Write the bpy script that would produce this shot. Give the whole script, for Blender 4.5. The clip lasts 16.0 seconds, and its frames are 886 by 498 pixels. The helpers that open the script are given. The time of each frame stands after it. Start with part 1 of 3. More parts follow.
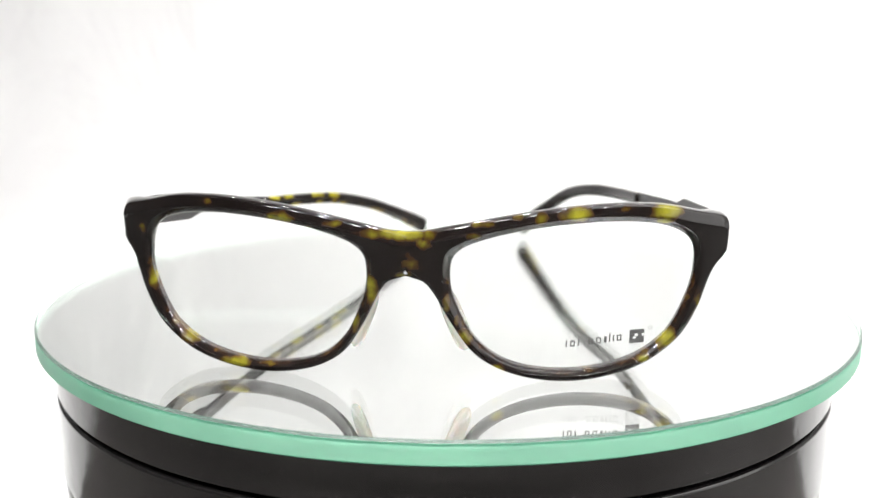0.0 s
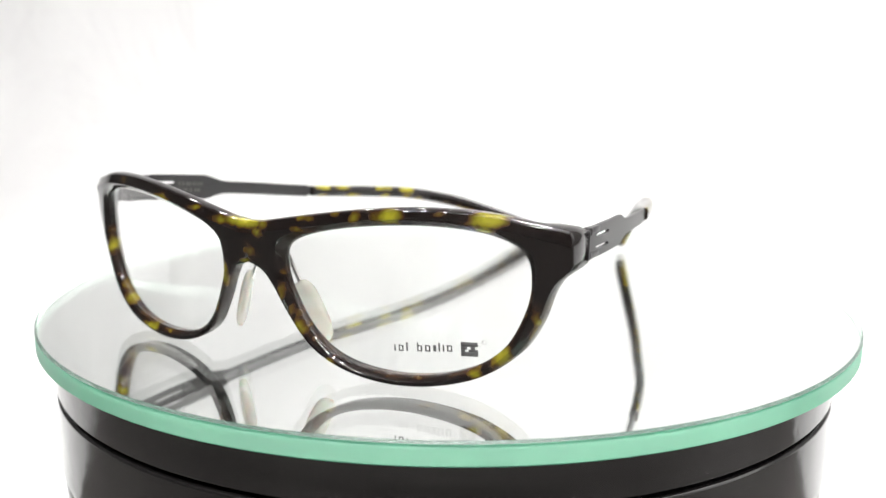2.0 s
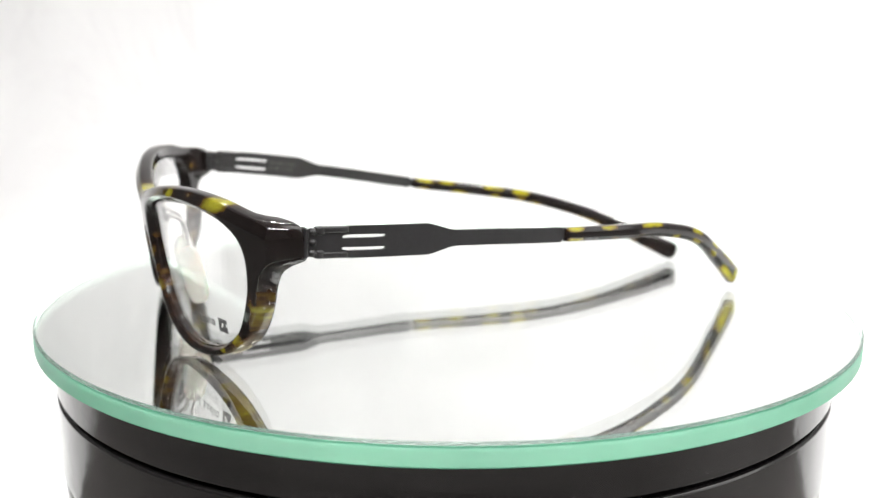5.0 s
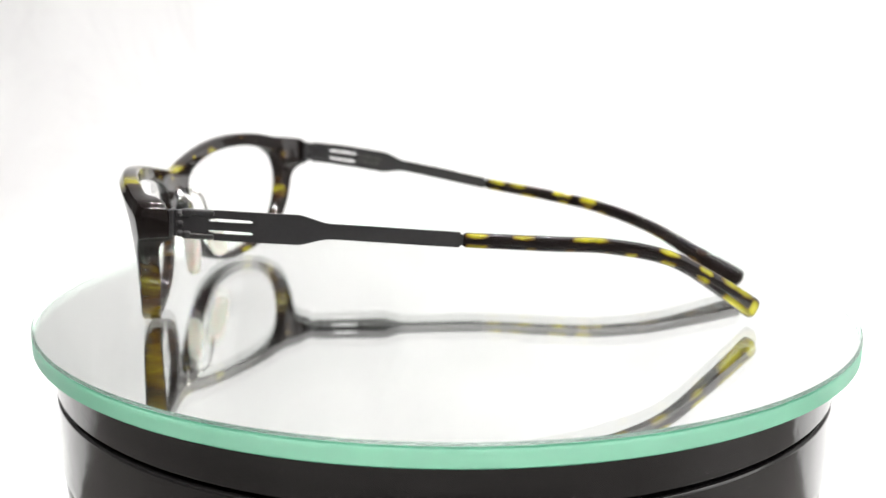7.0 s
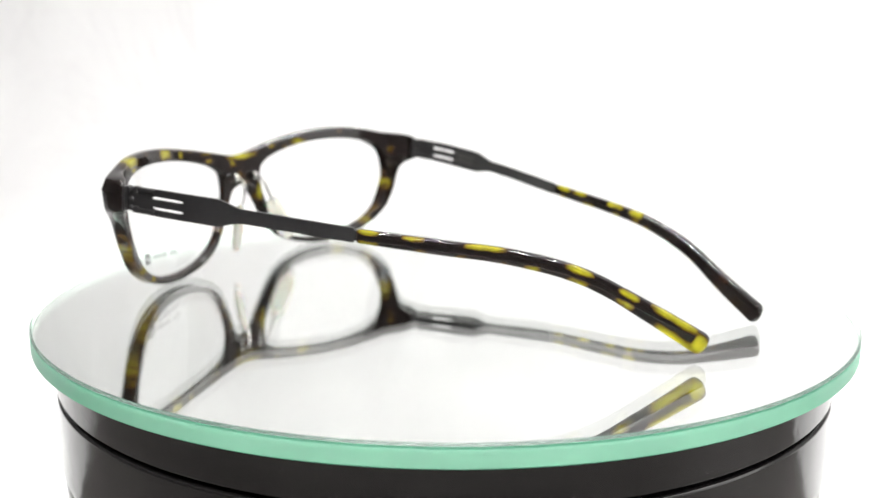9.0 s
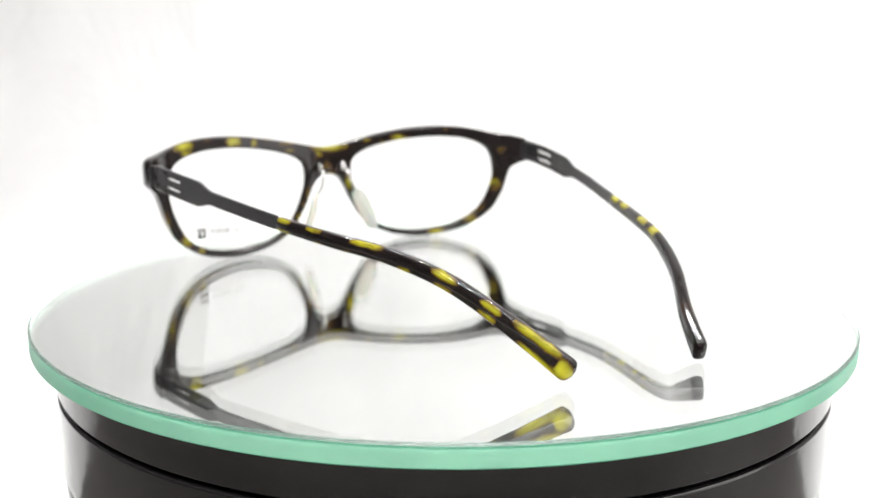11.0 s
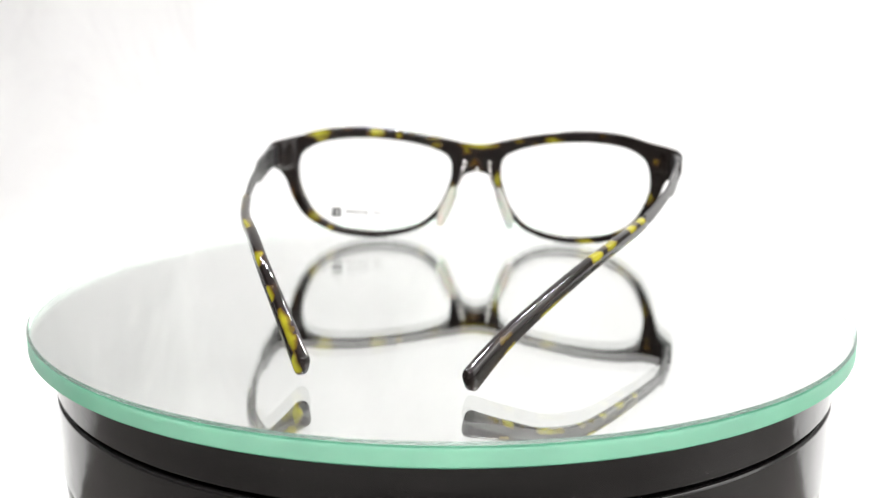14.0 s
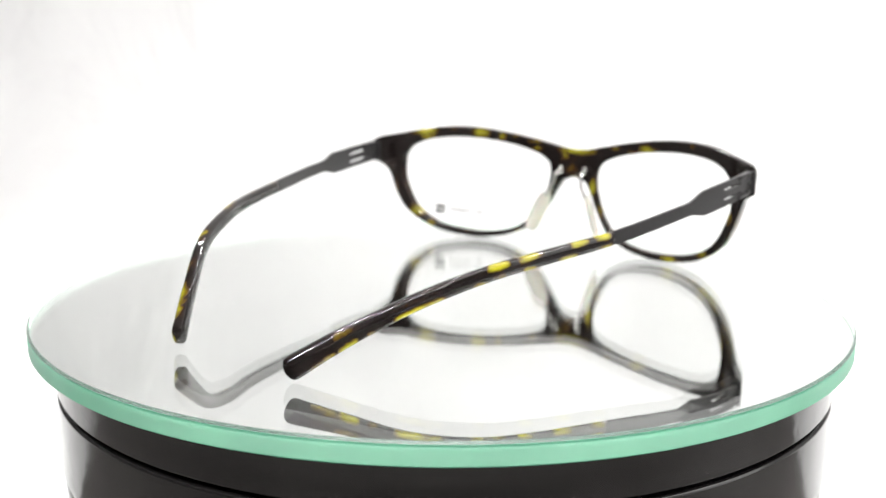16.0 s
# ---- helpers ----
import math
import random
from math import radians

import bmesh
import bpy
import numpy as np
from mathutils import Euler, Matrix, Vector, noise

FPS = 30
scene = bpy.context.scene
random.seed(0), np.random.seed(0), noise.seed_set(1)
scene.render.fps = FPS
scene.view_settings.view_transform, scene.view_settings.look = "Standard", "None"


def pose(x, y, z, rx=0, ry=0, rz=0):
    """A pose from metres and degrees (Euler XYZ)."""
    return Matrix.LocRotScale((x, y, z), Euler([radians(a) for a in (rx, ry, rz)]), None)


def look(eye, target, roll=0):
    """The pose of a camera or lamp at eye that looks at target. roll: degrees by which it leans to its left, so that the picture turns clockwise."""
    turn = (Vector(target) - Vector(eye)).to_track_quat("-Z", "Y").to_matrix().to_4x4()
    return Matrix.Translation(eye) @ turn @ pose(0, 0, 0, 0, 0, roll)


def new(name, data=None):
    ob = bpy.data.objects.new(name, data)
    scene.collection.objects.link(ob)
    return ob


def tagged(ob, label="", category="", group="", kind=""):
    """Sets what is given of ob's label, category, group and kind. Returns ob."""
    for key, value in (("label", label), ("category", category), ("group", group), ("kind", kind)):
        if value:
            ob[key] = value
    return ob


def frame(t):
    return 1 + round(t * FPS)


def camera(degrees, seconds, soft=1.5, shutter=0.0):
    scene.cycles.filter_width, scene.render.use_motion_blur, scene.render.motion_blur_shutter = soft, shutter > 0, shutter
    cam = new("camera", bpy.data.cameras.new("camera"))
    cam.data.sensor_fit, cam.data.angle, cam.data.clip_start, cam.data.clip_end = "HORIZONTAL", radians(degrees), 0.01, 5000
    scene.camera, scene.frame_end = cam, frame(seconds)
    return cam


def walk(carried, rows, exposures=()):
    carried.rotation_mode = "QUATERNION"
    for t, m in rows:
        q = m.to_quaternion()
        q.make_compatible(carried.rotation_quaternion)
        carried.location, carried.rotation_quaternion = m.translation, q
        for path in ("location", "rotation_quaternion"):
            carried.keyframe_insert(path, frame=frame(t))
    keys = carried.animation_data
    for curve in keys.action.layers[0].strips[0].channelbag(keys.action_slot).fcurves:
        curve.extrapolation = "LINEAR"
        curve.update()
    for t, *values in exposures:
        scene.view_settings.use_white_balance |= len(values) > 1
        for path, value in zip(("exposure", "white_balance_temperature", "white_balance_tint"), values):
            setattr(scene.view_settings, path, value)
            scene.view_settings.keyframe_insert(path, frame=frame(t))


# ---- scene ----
cam = camera(45.4, 16.0, soft=1.5)
EYE = Vector((0.0, -0.2980, 0.0764))
PITCH, YAW = radians(12.147), radians(-0.143)
AIM = EYE + Vector((math.sin(YAW) * math.cos(PITCH), math.cos(YAW) * math.cos(PITCH), -math.sin(PITCH)))
walk(cam, [(0.0, look(EYE, AIM, 0.495)), (16.0, look(EYE, AIM, 0.495))], exposures=[(0.0, 0.0), (16.0, 0.0)])
cam.data.dof.use_dof = True
cam.data.dof.focus_distance = 0.225
cam.data.dof.aperture_fstop = 17.0

SPIN = 13.009          # degrees a second, clockwise seen from above
MM = 0.001

# ---- light ----
world = bpy.data.worlds.new("room")
world.use_nodes = True
world.node_tree.nodes["Background"].inputs[0].default_value = (0.9, 0.95, 1.0, 1)
world.node_tree.nodes["Background"].inputs[1].default_value = 0.02
scene.world = world


def panel(name, eye, target, sx, sy, watts, color=(1, 1, 1)):
    """A flat rectangular lamp of the photo box."""
    lamp = bpy.data.lights.new(name, "AREA")
    lamp.shape, lamp.size, lamp.size_y, lamp.energy, lamp.color = "RECTANGLE", sx, sy, watts, color
    ob = new(name, lamp)
    ob.matrix_world = look(eye, target)
    return ob


panel("ceiling_softbox", (0.66, 0.00, 0.96), (0.48, 0.75, 0.38), 0.9, 0.7, 7.3, (1.0, 0.985, 0.97))
panel("side_softbox", (1.06, 0.05, 0.42), (0.32, 0.62, 0.10), 1.0, 0.9, 5.3, (1.0, 0.99, 0.98))


# ---- materials ----
def material(name):
    mat = bpy.data.materials.new(name)
    mat.use_nodes = True
    nt = mat.node_tree
    return mat, nt, nt.nodes["Principled BSDF"]


def noise_node(nt, scale, detail=2.0, rough=0.5, stretch=None, distortion=0.0):
    co = nt.nodes.new("ShaderNodeTexCoord")
    tex = nt.nodes.new("ShaderNodeTexNoise")
    tex.inputs["Scale"].default_value = scale
    tex.inputs["Detail"].default_value = detail
    tex.inputs["Roughness"].default_value = rough
    tex.inputs["Distortion"].default_value = distortion
    if stretch:
        mp = nt.nodes.new("ShaderNodeMapping")
        mp.inputs["Scale"].default_value = stretch
        nt.links.new(co.outputs["Object"], mp.inputs["Vector"])
        nt.links.new(mp.outputs["Vector"], tex.inputs["Vector"])
    else:
        nt.links.new(co.outputs["Object"], tex.inputs["Vector"])
    return tex


def ramp(nt, src, stops):
    r = nt.nodes.new("ShaderNodeValToRGB")
    el = r.color_ramp.elements
    while len(el) < len(stops):
        el.new(0.5)
    for e, (pos, col) in zip(el, stops):
        e.position, e.color = pos, (*col, 1)
    nt.links.new(src, r.inputs["Fac"])
    return r


def bump(nt, bsdf, src, strength, dist):
    b = nt.nodes.new("ShaderNodeBump")
    b.inputs["Strength"].default_value, b.inputs["Distance"].default_value = strength, dist
    nt.links.new(src, b.inputs["Height"])
    nt.links.new(b.outputs["Normal"], bsdf.inputs["Normal"])


def make_tortoise(name, stretch, gain):
    """Near-black acetate; the mesh's fleck attribute says where the amber clouds and the painted rim glow lie, noise
    breaks up their edges.
    """
    mat, nt, b = material(name)
    at = nt.nodes.new("ShaderNodeAttribute")
    at.attribute_name = "fleck"
    big = noise_node(nt, 260.0, 2.0, 0.5, stretch, 0.8)
    small = noise_node(nt, 900.0, 2.0, 0.5, stretch)
    one = nt.nodes.new("ShaderNodeMath")
    one.operation, one.inputs[1].default_value = "MULTIPLY_ADD", 0.85
    nt.links.new(big.outputs["Fac"], one.inputs[0])
    nt.links.new(at.outputs["Fac"], one.inputs[2])
    two = nt.nodes.new("ShaderNodeMath")
    two.operation, two.inputs[1].default_value = "MULTIPLY_ADD", 0.26
    nt.links.new(small.outputs["Fac"], two.inputs[0])
    nt.links.new(one.outputs[0], two.inputs[2])
    half = nt.nodes.new("ShaderNodeMath")
    half.operation, half.inputs[1].default_value = "MULTIPLY", 0.5
    nt.links.new(two.outputs[0], half.inputs[0])
    r = ramp(nt, half.outputs[0], [(0.0, (0.0042, 0.0034, 0.0036)), (0.395, (0.0075, 0.0052, 0.0046)), (0.455, (0.028, 0.013, 0.006)),
                                   (0.52, (0.075 * gain, 0.050 * gain, 0.006)), (0.60, (0.145 * gain, 0.130 * gain, 0.009)), (0.78, (0.27 * gain, 0.25 * gain, 0.016))])
    nt.links.new(r.outputs["Color"], b.inputs["Base Color"])
    b.inputs["Roughness"].default_value = 0.06
    b.inputs["IOR"].default_value = 1.48
    fine = noise_node(nt, 160.0, 2.0)
    bump(nt, b, fine.outputs["Fac"], 0.05, 0.0008)
    return mat


TORTOISE = make_tortoise("tortoise_acetate", (0.9, 0.28, 1.0), 0.86)
TORTOISE_TIP = make_tortoise("tortoise_acetate_tip", (1.0, 0.6, 1.0), 1.25)


def make_steel():
    mat, nt, b = material("black_coated_steel")
    n = noise_node(nt, 900.0, 3.0)
    r = ramp(nt, n.outputs["Fac"], [(0.3, (0.021, 0.020, 0.021)), (0.7, (0.025, 0.024, 0.025))])
    nt.links.new(r.outputs["Color"], b.inputs["Base Color"])
    b.inputs["Metallic"].default_value = 0.35
    b.inputs["Roughness"].default_value = 0.36
    bump(nt, b, n.outputs["Fac"], 0.02, 0.0001)
    return mat


STEEL = make_steel()


def make_plain(name, color, rough, metallic=0.0, transmission=0.0, ior=1.5, vary=0.06, scale=300.0):
    mat, nt, b = material(name)
    n = noise_node(nt, scale, 3.0)
    lo = tuple(max(0.0, c * (1 - vary)) for c in color)
    hi = tuple(min(1.0, c * (1 + vary)) for c in color)
    r = ramp(nt, n.outputs["Fac"], [(0.3, lo), (0.7, hi)])
    nt.links.new(r.outputs["Color"], b.inputs["Base Color"])
    b.inputs["Roughness"].default_value = rough
    b.inputs["Metallic"].default_value = metallic
    b.inputs["Transmission Weight"].default_value = transmission
    b.inputs["IOR"].default_value = ior
    return mat


def make_clear(name, color, ior):
    mat, nt, b = material(name)
    b.inputs["Base Color"].default_value = (*color, 1)
    b.inputs["Roughness"].default_value = 0.0
    b.inputs["Transmission Weight"].default_value = 1.0
    b.inputs["IOR"].default_value = ior
    return mat


SILICONE = make_plain("milky_silicone", (0.66, 0.65, 0.60), 0.22, 0.0, 0.62, 1.30, 0.03)
SILICONE.node_tree.nodes["Principled BSDF"].inputs["Subsurface Weight"].default_value = 0.2
SILICONE.node_tree.nodes["Principled BSDF"].inputs["Subsurface Scale"].default_value = 0.002
CORE = make_plain("grey_pad_core", (0.42, 0.40, 0.37), 0.5)
WIRE = make_plain("polished_wire", (0.62, 0.61, 0.60), 0.16, 1.0)
LENS = make_clear("demo_lens_plastic", (0.995, 0.998, 0.995), 1.40)
INK = make_plain("dark_grey_print", (0.045, 0.045, 0.045), 0.55)
INK_PALE = make_plain("pale_grey_print", (0.30, 0.30, 0.30), 0.55)
ENGRAVED = make_plain("worn_engraving", (0.075, 0.072, 0.066), 0.4, 0.5)
PLATE = make_clear("clear_float_glass", (0.990, 0.997, 0.992), 1.455)
SILVER = make_plain("silver_coating", (0.965, 0.982, 0.968), 0.0, 1.0, vary=0.004, scale=25.0)


def make_edge(name, rough, low, high, scatter, through_glass):
    """Float-glass edge: part clear, part scattering the glass's own green."""
    mat, nt, b = material(name)
    b.inputs["Base Color"].default_value = (*through_glass, 1)
    b.inputs["Roughness"].default_value = rough
    b.inputs["Transmission Weight"].default_value = 1.0
    b.inputs["IOR"].default_value = 1.40
    n = noise_node(nt, 60.0, 3.0)
    r = ramp(nt, n.outputs["Fac"], [(0.3, low), (0.7, high)])
    dif = nt.nodes.new("ShaderNodeBsdfDiffuse")
    tra = nt.nodes.new("ShaderNodeBsdfTranslucent")
    nt.links.new(r.outputs["Color"], dif.inputs["Color"])
    nt.links.new(r.outputs["Color"], tra.inputs["Color"])
    inner = nt.nodes.new("ShaderNodeMixShader")
    inner.inputs[0].default_value = 0.2
    nt.links.new(dif.outputs[0], inner.inputs[1])
    nt.links.new(tra.outputs[0], inner.inputs[2])
    outer = nt.nodes.new("ShaderNodeMixShader")
    outer.inputs[0].default_value = scatter
    nt.links.new(b.outputs[0], outer.inputs[1])
    nt.links.new(inner.outputs[0], outer.inputs[2])
    nt.links.new(outer.outputs[0], nt.nodes["Material Output"].inputs["Surface"])
    return mat


EDGE_GREEN = make_edge("green_glass_edge", 0.04, (0.150, 0.465, 0.312), (0.172, 0.515, 0.344), 0.70, (0.97, 0.99, 0.98))
CHAMFER = make_edge("ground_glass_chamfer", 0.25, (0.17, 0.27, 0.225), (0.23, 0.34, 0.29), 0.5, (0.90, 0.96, 0.93))
# paints the bright backdrop that a clear far edge would let through
EDGE_BACKING = make_plain("pale_edge_backing", (0.66, 0.76, 0.71), 0.5, vary=0.05, scale=60.0)


def make_black():
    mat, nt, b = material("glossy_black_plastic")
    n = noise_node(nt, 35.0, 3.0)
    r = ramp(nt, n.outputs["Fac"], [(0.3, (0.0075, 0.0070, 0.0072)), (0.7, (0.0125, 0.0114, 0.0114))])
    nt.links.new(r.outputs["Color"], b.inputs["Base Color"])
    rr = ramp(nt, n.outputs["Fac"], [(0.35, (0.10, 0.10, 0.10)), (0.7, (0.20, 0.20, 0.20))])
    nt.links.new(rr.outputs["Color"], b.inputs["Roughness"])
    b.inputs["IOR"].default_value = 1.58
    dust = noise_node(nt, 1400.0, 1.0)
    speck = ramp(nt, dust.outputs["Fac"], [(0.0, (0.0, 0.0, 0.0)), (0.775, (0.0, 0.0, 0.0)), (0.84, (0.12, 0.12, 0.12))])
    add = nt.nodes.new("ShaderNodeMixRGB")
    add.blend_type, add.inputs[0].default_value = "ADD", 1.0
    nt.links.new(r.outputs["Color"], add.inputs[1])
    nt.links.new(speck.outputs["Color"], add.inputs[2])
    nt.links.new(add.outputs[0], b.inputs["Base Color"])
    wavy = noise_node(nt, 42.0, 3.0, 0.55, (1.0, 1.0, 1.6), 0.5)
    bump(nt, b, wavy.outputs["Fac"], 0.16, 0.0014)
    return mat


BLACK = make_black()


def make_backdrop():
    mat, nt, b = material("white_backdrop_cloth")
    n = noise_node(nt, 7.0, 4.0, 0.55, (1.0, 1.0, 0.5), 0.6)
    r = ramp(nt, n.outputs["Fac"], [(0.35, (0.80, 0.795, 0.80)), (0.65, (0.86, 0.86, 0.86))])
    nt.links.new(r.outputs["Color"], b.inputs["Base Color"])
    b.inputs["Roughness"].default_value = 0.85
    bump(nt, b, n.outputs["Fac"], 0.45, 0.03)
    return mat


BACKDROP = make_backdrop()
TENT = make_plain("white_tent_fabric", (0.82, 0.82, 0.82), 0.9, vary=0.03, scale=12.0)
TABLE = make_plain("dark_tabletop", (0.150, 0.142, 0.136), 0.45, vary=0.25, scale=9.0)
# wall tones set by what glossy surfaces should reflect: dark west, grey elsewhere
DARK = make_plain("dark_reflection_wall", (0.22, 0.215, 0.21), 0.9, vary=0.12, scale=4.0)
DIM = make_plain("grey_reflection_wall", (0.56, 0.55, 0.54), 0.9, vary=0.12, scale=4.0)


# ---- mesh helpers ----
def part(name, bm, mat, parent=None, label="", smooth=True, fleck=None):
    """Links a bmesh as one mesh object, under a thing or a part."""
    bmesh.ops.recalc_face_normals(bm, faces=bm.faces)
    data = bpy.data.meshes.new(name)
    bm.to_mesh(data)
    bm.free()
    for m in (mat if isinstance(mat, (list, tuple)) else [mat]):
        data.materials.append(m)
    data.polygons.foreach_set("use_smooth", [smooth] * len(data.polygons))
    if fleck is not None:
        data.attributes.new("fleck", "FLOAT", "POINT").data.foreach_set("value", fleck)
    ob = new(name, data)
    ob.parent = parent
    if label:
        tagged(ob, label)
    return ob


def lathe(profile, n=192):
    """A body of revolution about z; the profile runs (radius, z) and closes on itself or on the axis."""
    bm = bmesh.new()
    rings = []
    for r, z in profile:
        if r < 1e-7:
            rings.append([bm.verts.new((0, 0, z))])
        else:
            rings.append([bm.verts.new((r * math.cos(2 * math.pi * k / n), r * math.sin(2 * math.pi * k / n), z)) for k in range(n)])
    for a, b in zip(rings, rings[1:]):
        for k in range(n):
            j = (k + 1) % n
            if len(a) == 1 and len(b) > 1:
                bm.faces.new((a[0], b[k], b[j]))
            elif len(b) == 1 and len(a) > 1:
                bm.faces.new((a[k], b[0], a[j]))
            elif len(a) > 1:
                bm.faces.new((a[k], b[k], b[j], a[j]))
    return bm


def spline(ctrl, per=14, closed=False):
    """A smooth curve through control points."""
    pts = [np.array(c, float) for c in ctrl]
    n = len(pts)
    if not closed:
        pts = [2 * pts[0] - pts[1]] + pts + [2 * pts[-1] - pts[-2]]
    out = []
    for i in range(n if closed else n - 1):
        if closed:
            a, b, c, d = (pts[(i + k - 1) % n] for k in range(4))
        else:
            a, b, c, d = pts[i:i + 4]
        for k in range(per):
            u = k / per
            out.append(0.5 * (2 * b + (c - a) * u + (2 * a - 5 * b + 4 * c - d) * u * u + (3 * b - a - 3 * c + d) * u ** 3))
    if not closed:
        out.append(pts[-2])
    return np.array(out)


def tube(path, radius, seg=10):
    """A round wire along a path."""
    bm = bmesh.new()
    rings = []
    for i, q in enumerate(path):
        t = Vector(path[min(i + 1, len(path) - 1)] - path[max(i - 1, 0)]).normalized()
        side = t.cross(Vector((0.31, 0.2, 0.93))).normalized()
        up = side.cross(t)
        rings.append([bm.verts.new(Vector(q) + radius * (math.cos(a) * side + math.sin(a) * up)) for a in (2 * math.pi * k / seg for k in range(seg))])
    for a, b in zip(rings, rings[1:]):
        for k in range(seg):
            bm.faces.new((a[k], b[k], b[(k + 1) % seg], a[(k + 1) % seg]))
    bm.faces.new(rings[0])
    bm.faces.new(rings[-1])
    return bm


def rounded_box(sx, sy, sz, r, m=Matrix()):
    bm = bmesh.new()
    bmesh.ops.create_cube(bm, size=1.0, matrix=Matrix.Diagonal((sx, sy, sz, 1)))
    bmesh.ops.bevel(bm, geom=list(bm.edges), offset=r, segments=3, affect="EDGES", profile=0.5)
    bm.transform(m)
    return bm


# ---- the photo box ----
def make_sweep():
    """Seamless white backdrop: floor, bend and back wall in one sheet with thickness."""
    bm = bmesh.new()
    floor_z, back_y, bend = -0.095, 0.75, 0.28
    prof = [(0.02, floor_z), (0.1, floor_z), (0.2, floor_z)]
    for k in range(13):
        a = math.pi / 2 * k / 12
        prof.append((back_y - bend + bend * math.sin(a), floor_z + bend - bend * math.cos(a)))
    prof += [(back_y, 0.6), (back_y, 1.0), (back_y, 1.15)]
    full = prof + [(y + (0.004 if z > floor_z + 0.1 else 0.0), z - 0.001) for y, z in reversed(prof)]
    nx = 24
    cols = [[bm.verts.new((-0.85 + 1.7 * i / nx, y, z)) for y, z in full] for i in range(nx + 1)]
    for a, b in zip(cols, cols[1:]):
        for k in range(len(full)):
            j = (k + 1) % len(full)
            bm.faces.new((a[k], a[j], b[j], b[k]))
    bm.faces.new(cols[0])
    bm.faces.new(cols[-1])
    return tagged(part("backdrop", bm, BACKDROP), "seamless white cloth backdrop sweeping down to the tabletop", "backdrop", kind="structure")


def wall_slab(name, sx, sy, sz, x, y, z, mat, label):
    bm = bmesh.new()
    bmesh.ops.create_cube(bm, size=1.0, matrix=Matrix.Translation((x, y, z)) @ Matrix.Diagonal((sx, sy, sz, 1)))
    return tagged(part(name, bm, mat, smooth=False), label, "wall", kind="structure")


make_sweep()
# west, east and south slabs are added out of view to shape reflections
wall_slab("wall_west", 0.02, 2.2, 1.4, -1.12, 0.0, 0.5, DARK, "unseen dark grey slab added to keep reflections from the left dark")
wall_slab("wall_east", 0.02, 2.2, 1.4, 1.12, 0.0, 0.5, DIM, "unseen grey slab added for the right side's reflections")
wall_slab("ceiling", 2.26, 2.2, 0.02, 0.0, 0.0, 1.21, TENT, "white top of the photo corner")
wall_slab("wall_south", 2.26, 0.02, 1.4, 0.0, -1.12, 0.5, DIM, "unseen grey slab added in front to give dark surfaces a grey reflection")
wall_slab("floor", 2.26, 2.2, 0.02, 0.0, 0.0, -0.106, TABLE, "dark tabletop under the backdrop")


GLOW = bpy.data.materials.new("white_led")
GLOW.use_nodes = True
GLOW.node_tree.nodes["Principled BSDF"].inputs["Base Color"].default_value = (0.8, 0.8, 0.75, 1)
GLOW.node_tree.nodes["Principled BSDF"].inputs["Emission Color"].default_value = (1.0, 0.99, 0.97, 1)
GLOW.node_tree.nodes["Principled BSDF"].inputs["Emission Strength"].default_value = 670.0
HOUSING = make_plain("white_lamp_housing", (0.7, 0.7, 0.7), 0.4, vary=0.02)


def make_led_bar(x, y, z, length, count):
    """A slim overhead lamp bar, its diodes facing the plate."""
    m = look((x, y, z), (0.0, 0.0, 0.0))
    bar = tagged(new("led_bar"), "slim white lamp bar with a row of bright diodes", "lamp", group="lamp bars")
    bm = rounded_box(length, 0.030, 0.012, 0.002, m @ Matrix.Translation((0, 0, 0.0075)))
    part("housing", bm, HOUSING, bar)
    for hx in (-0.4 * length, 0.4 * length):
        foot = m @ Vector((hx, 0, 0.012))
        part("hanger", tube(np.array([foot, (foot.x, foot.y, 0.8), (foot.x, foot.y, 1.2)]), 0.003), HOUSING, bar)
    bm = bmesh.new()
    bmesh.ops.create_circle(bm, cap_ends=True, segments=12, radius=0.0095, matrix=Matrix.Rotation(math.pi, 4, "X"))
    data = bpy.data.meshes.new("diode")
    bm.to_mesh(data)
    bm.free()
    data.materials.append(GLOW)
    for k in range(count):
        ob = new("diode", data)
        ob.parent = bar
        ob.matrix_world = m @ Matrix.Translation(((k + 0.5) * length / count - length / 2, 0, 0))


make_led_bar(0.0, -0.31, 0.41, 0.56, 8)
make_led_bar(0.02, 0.23, 0.50, 0.56, 8)


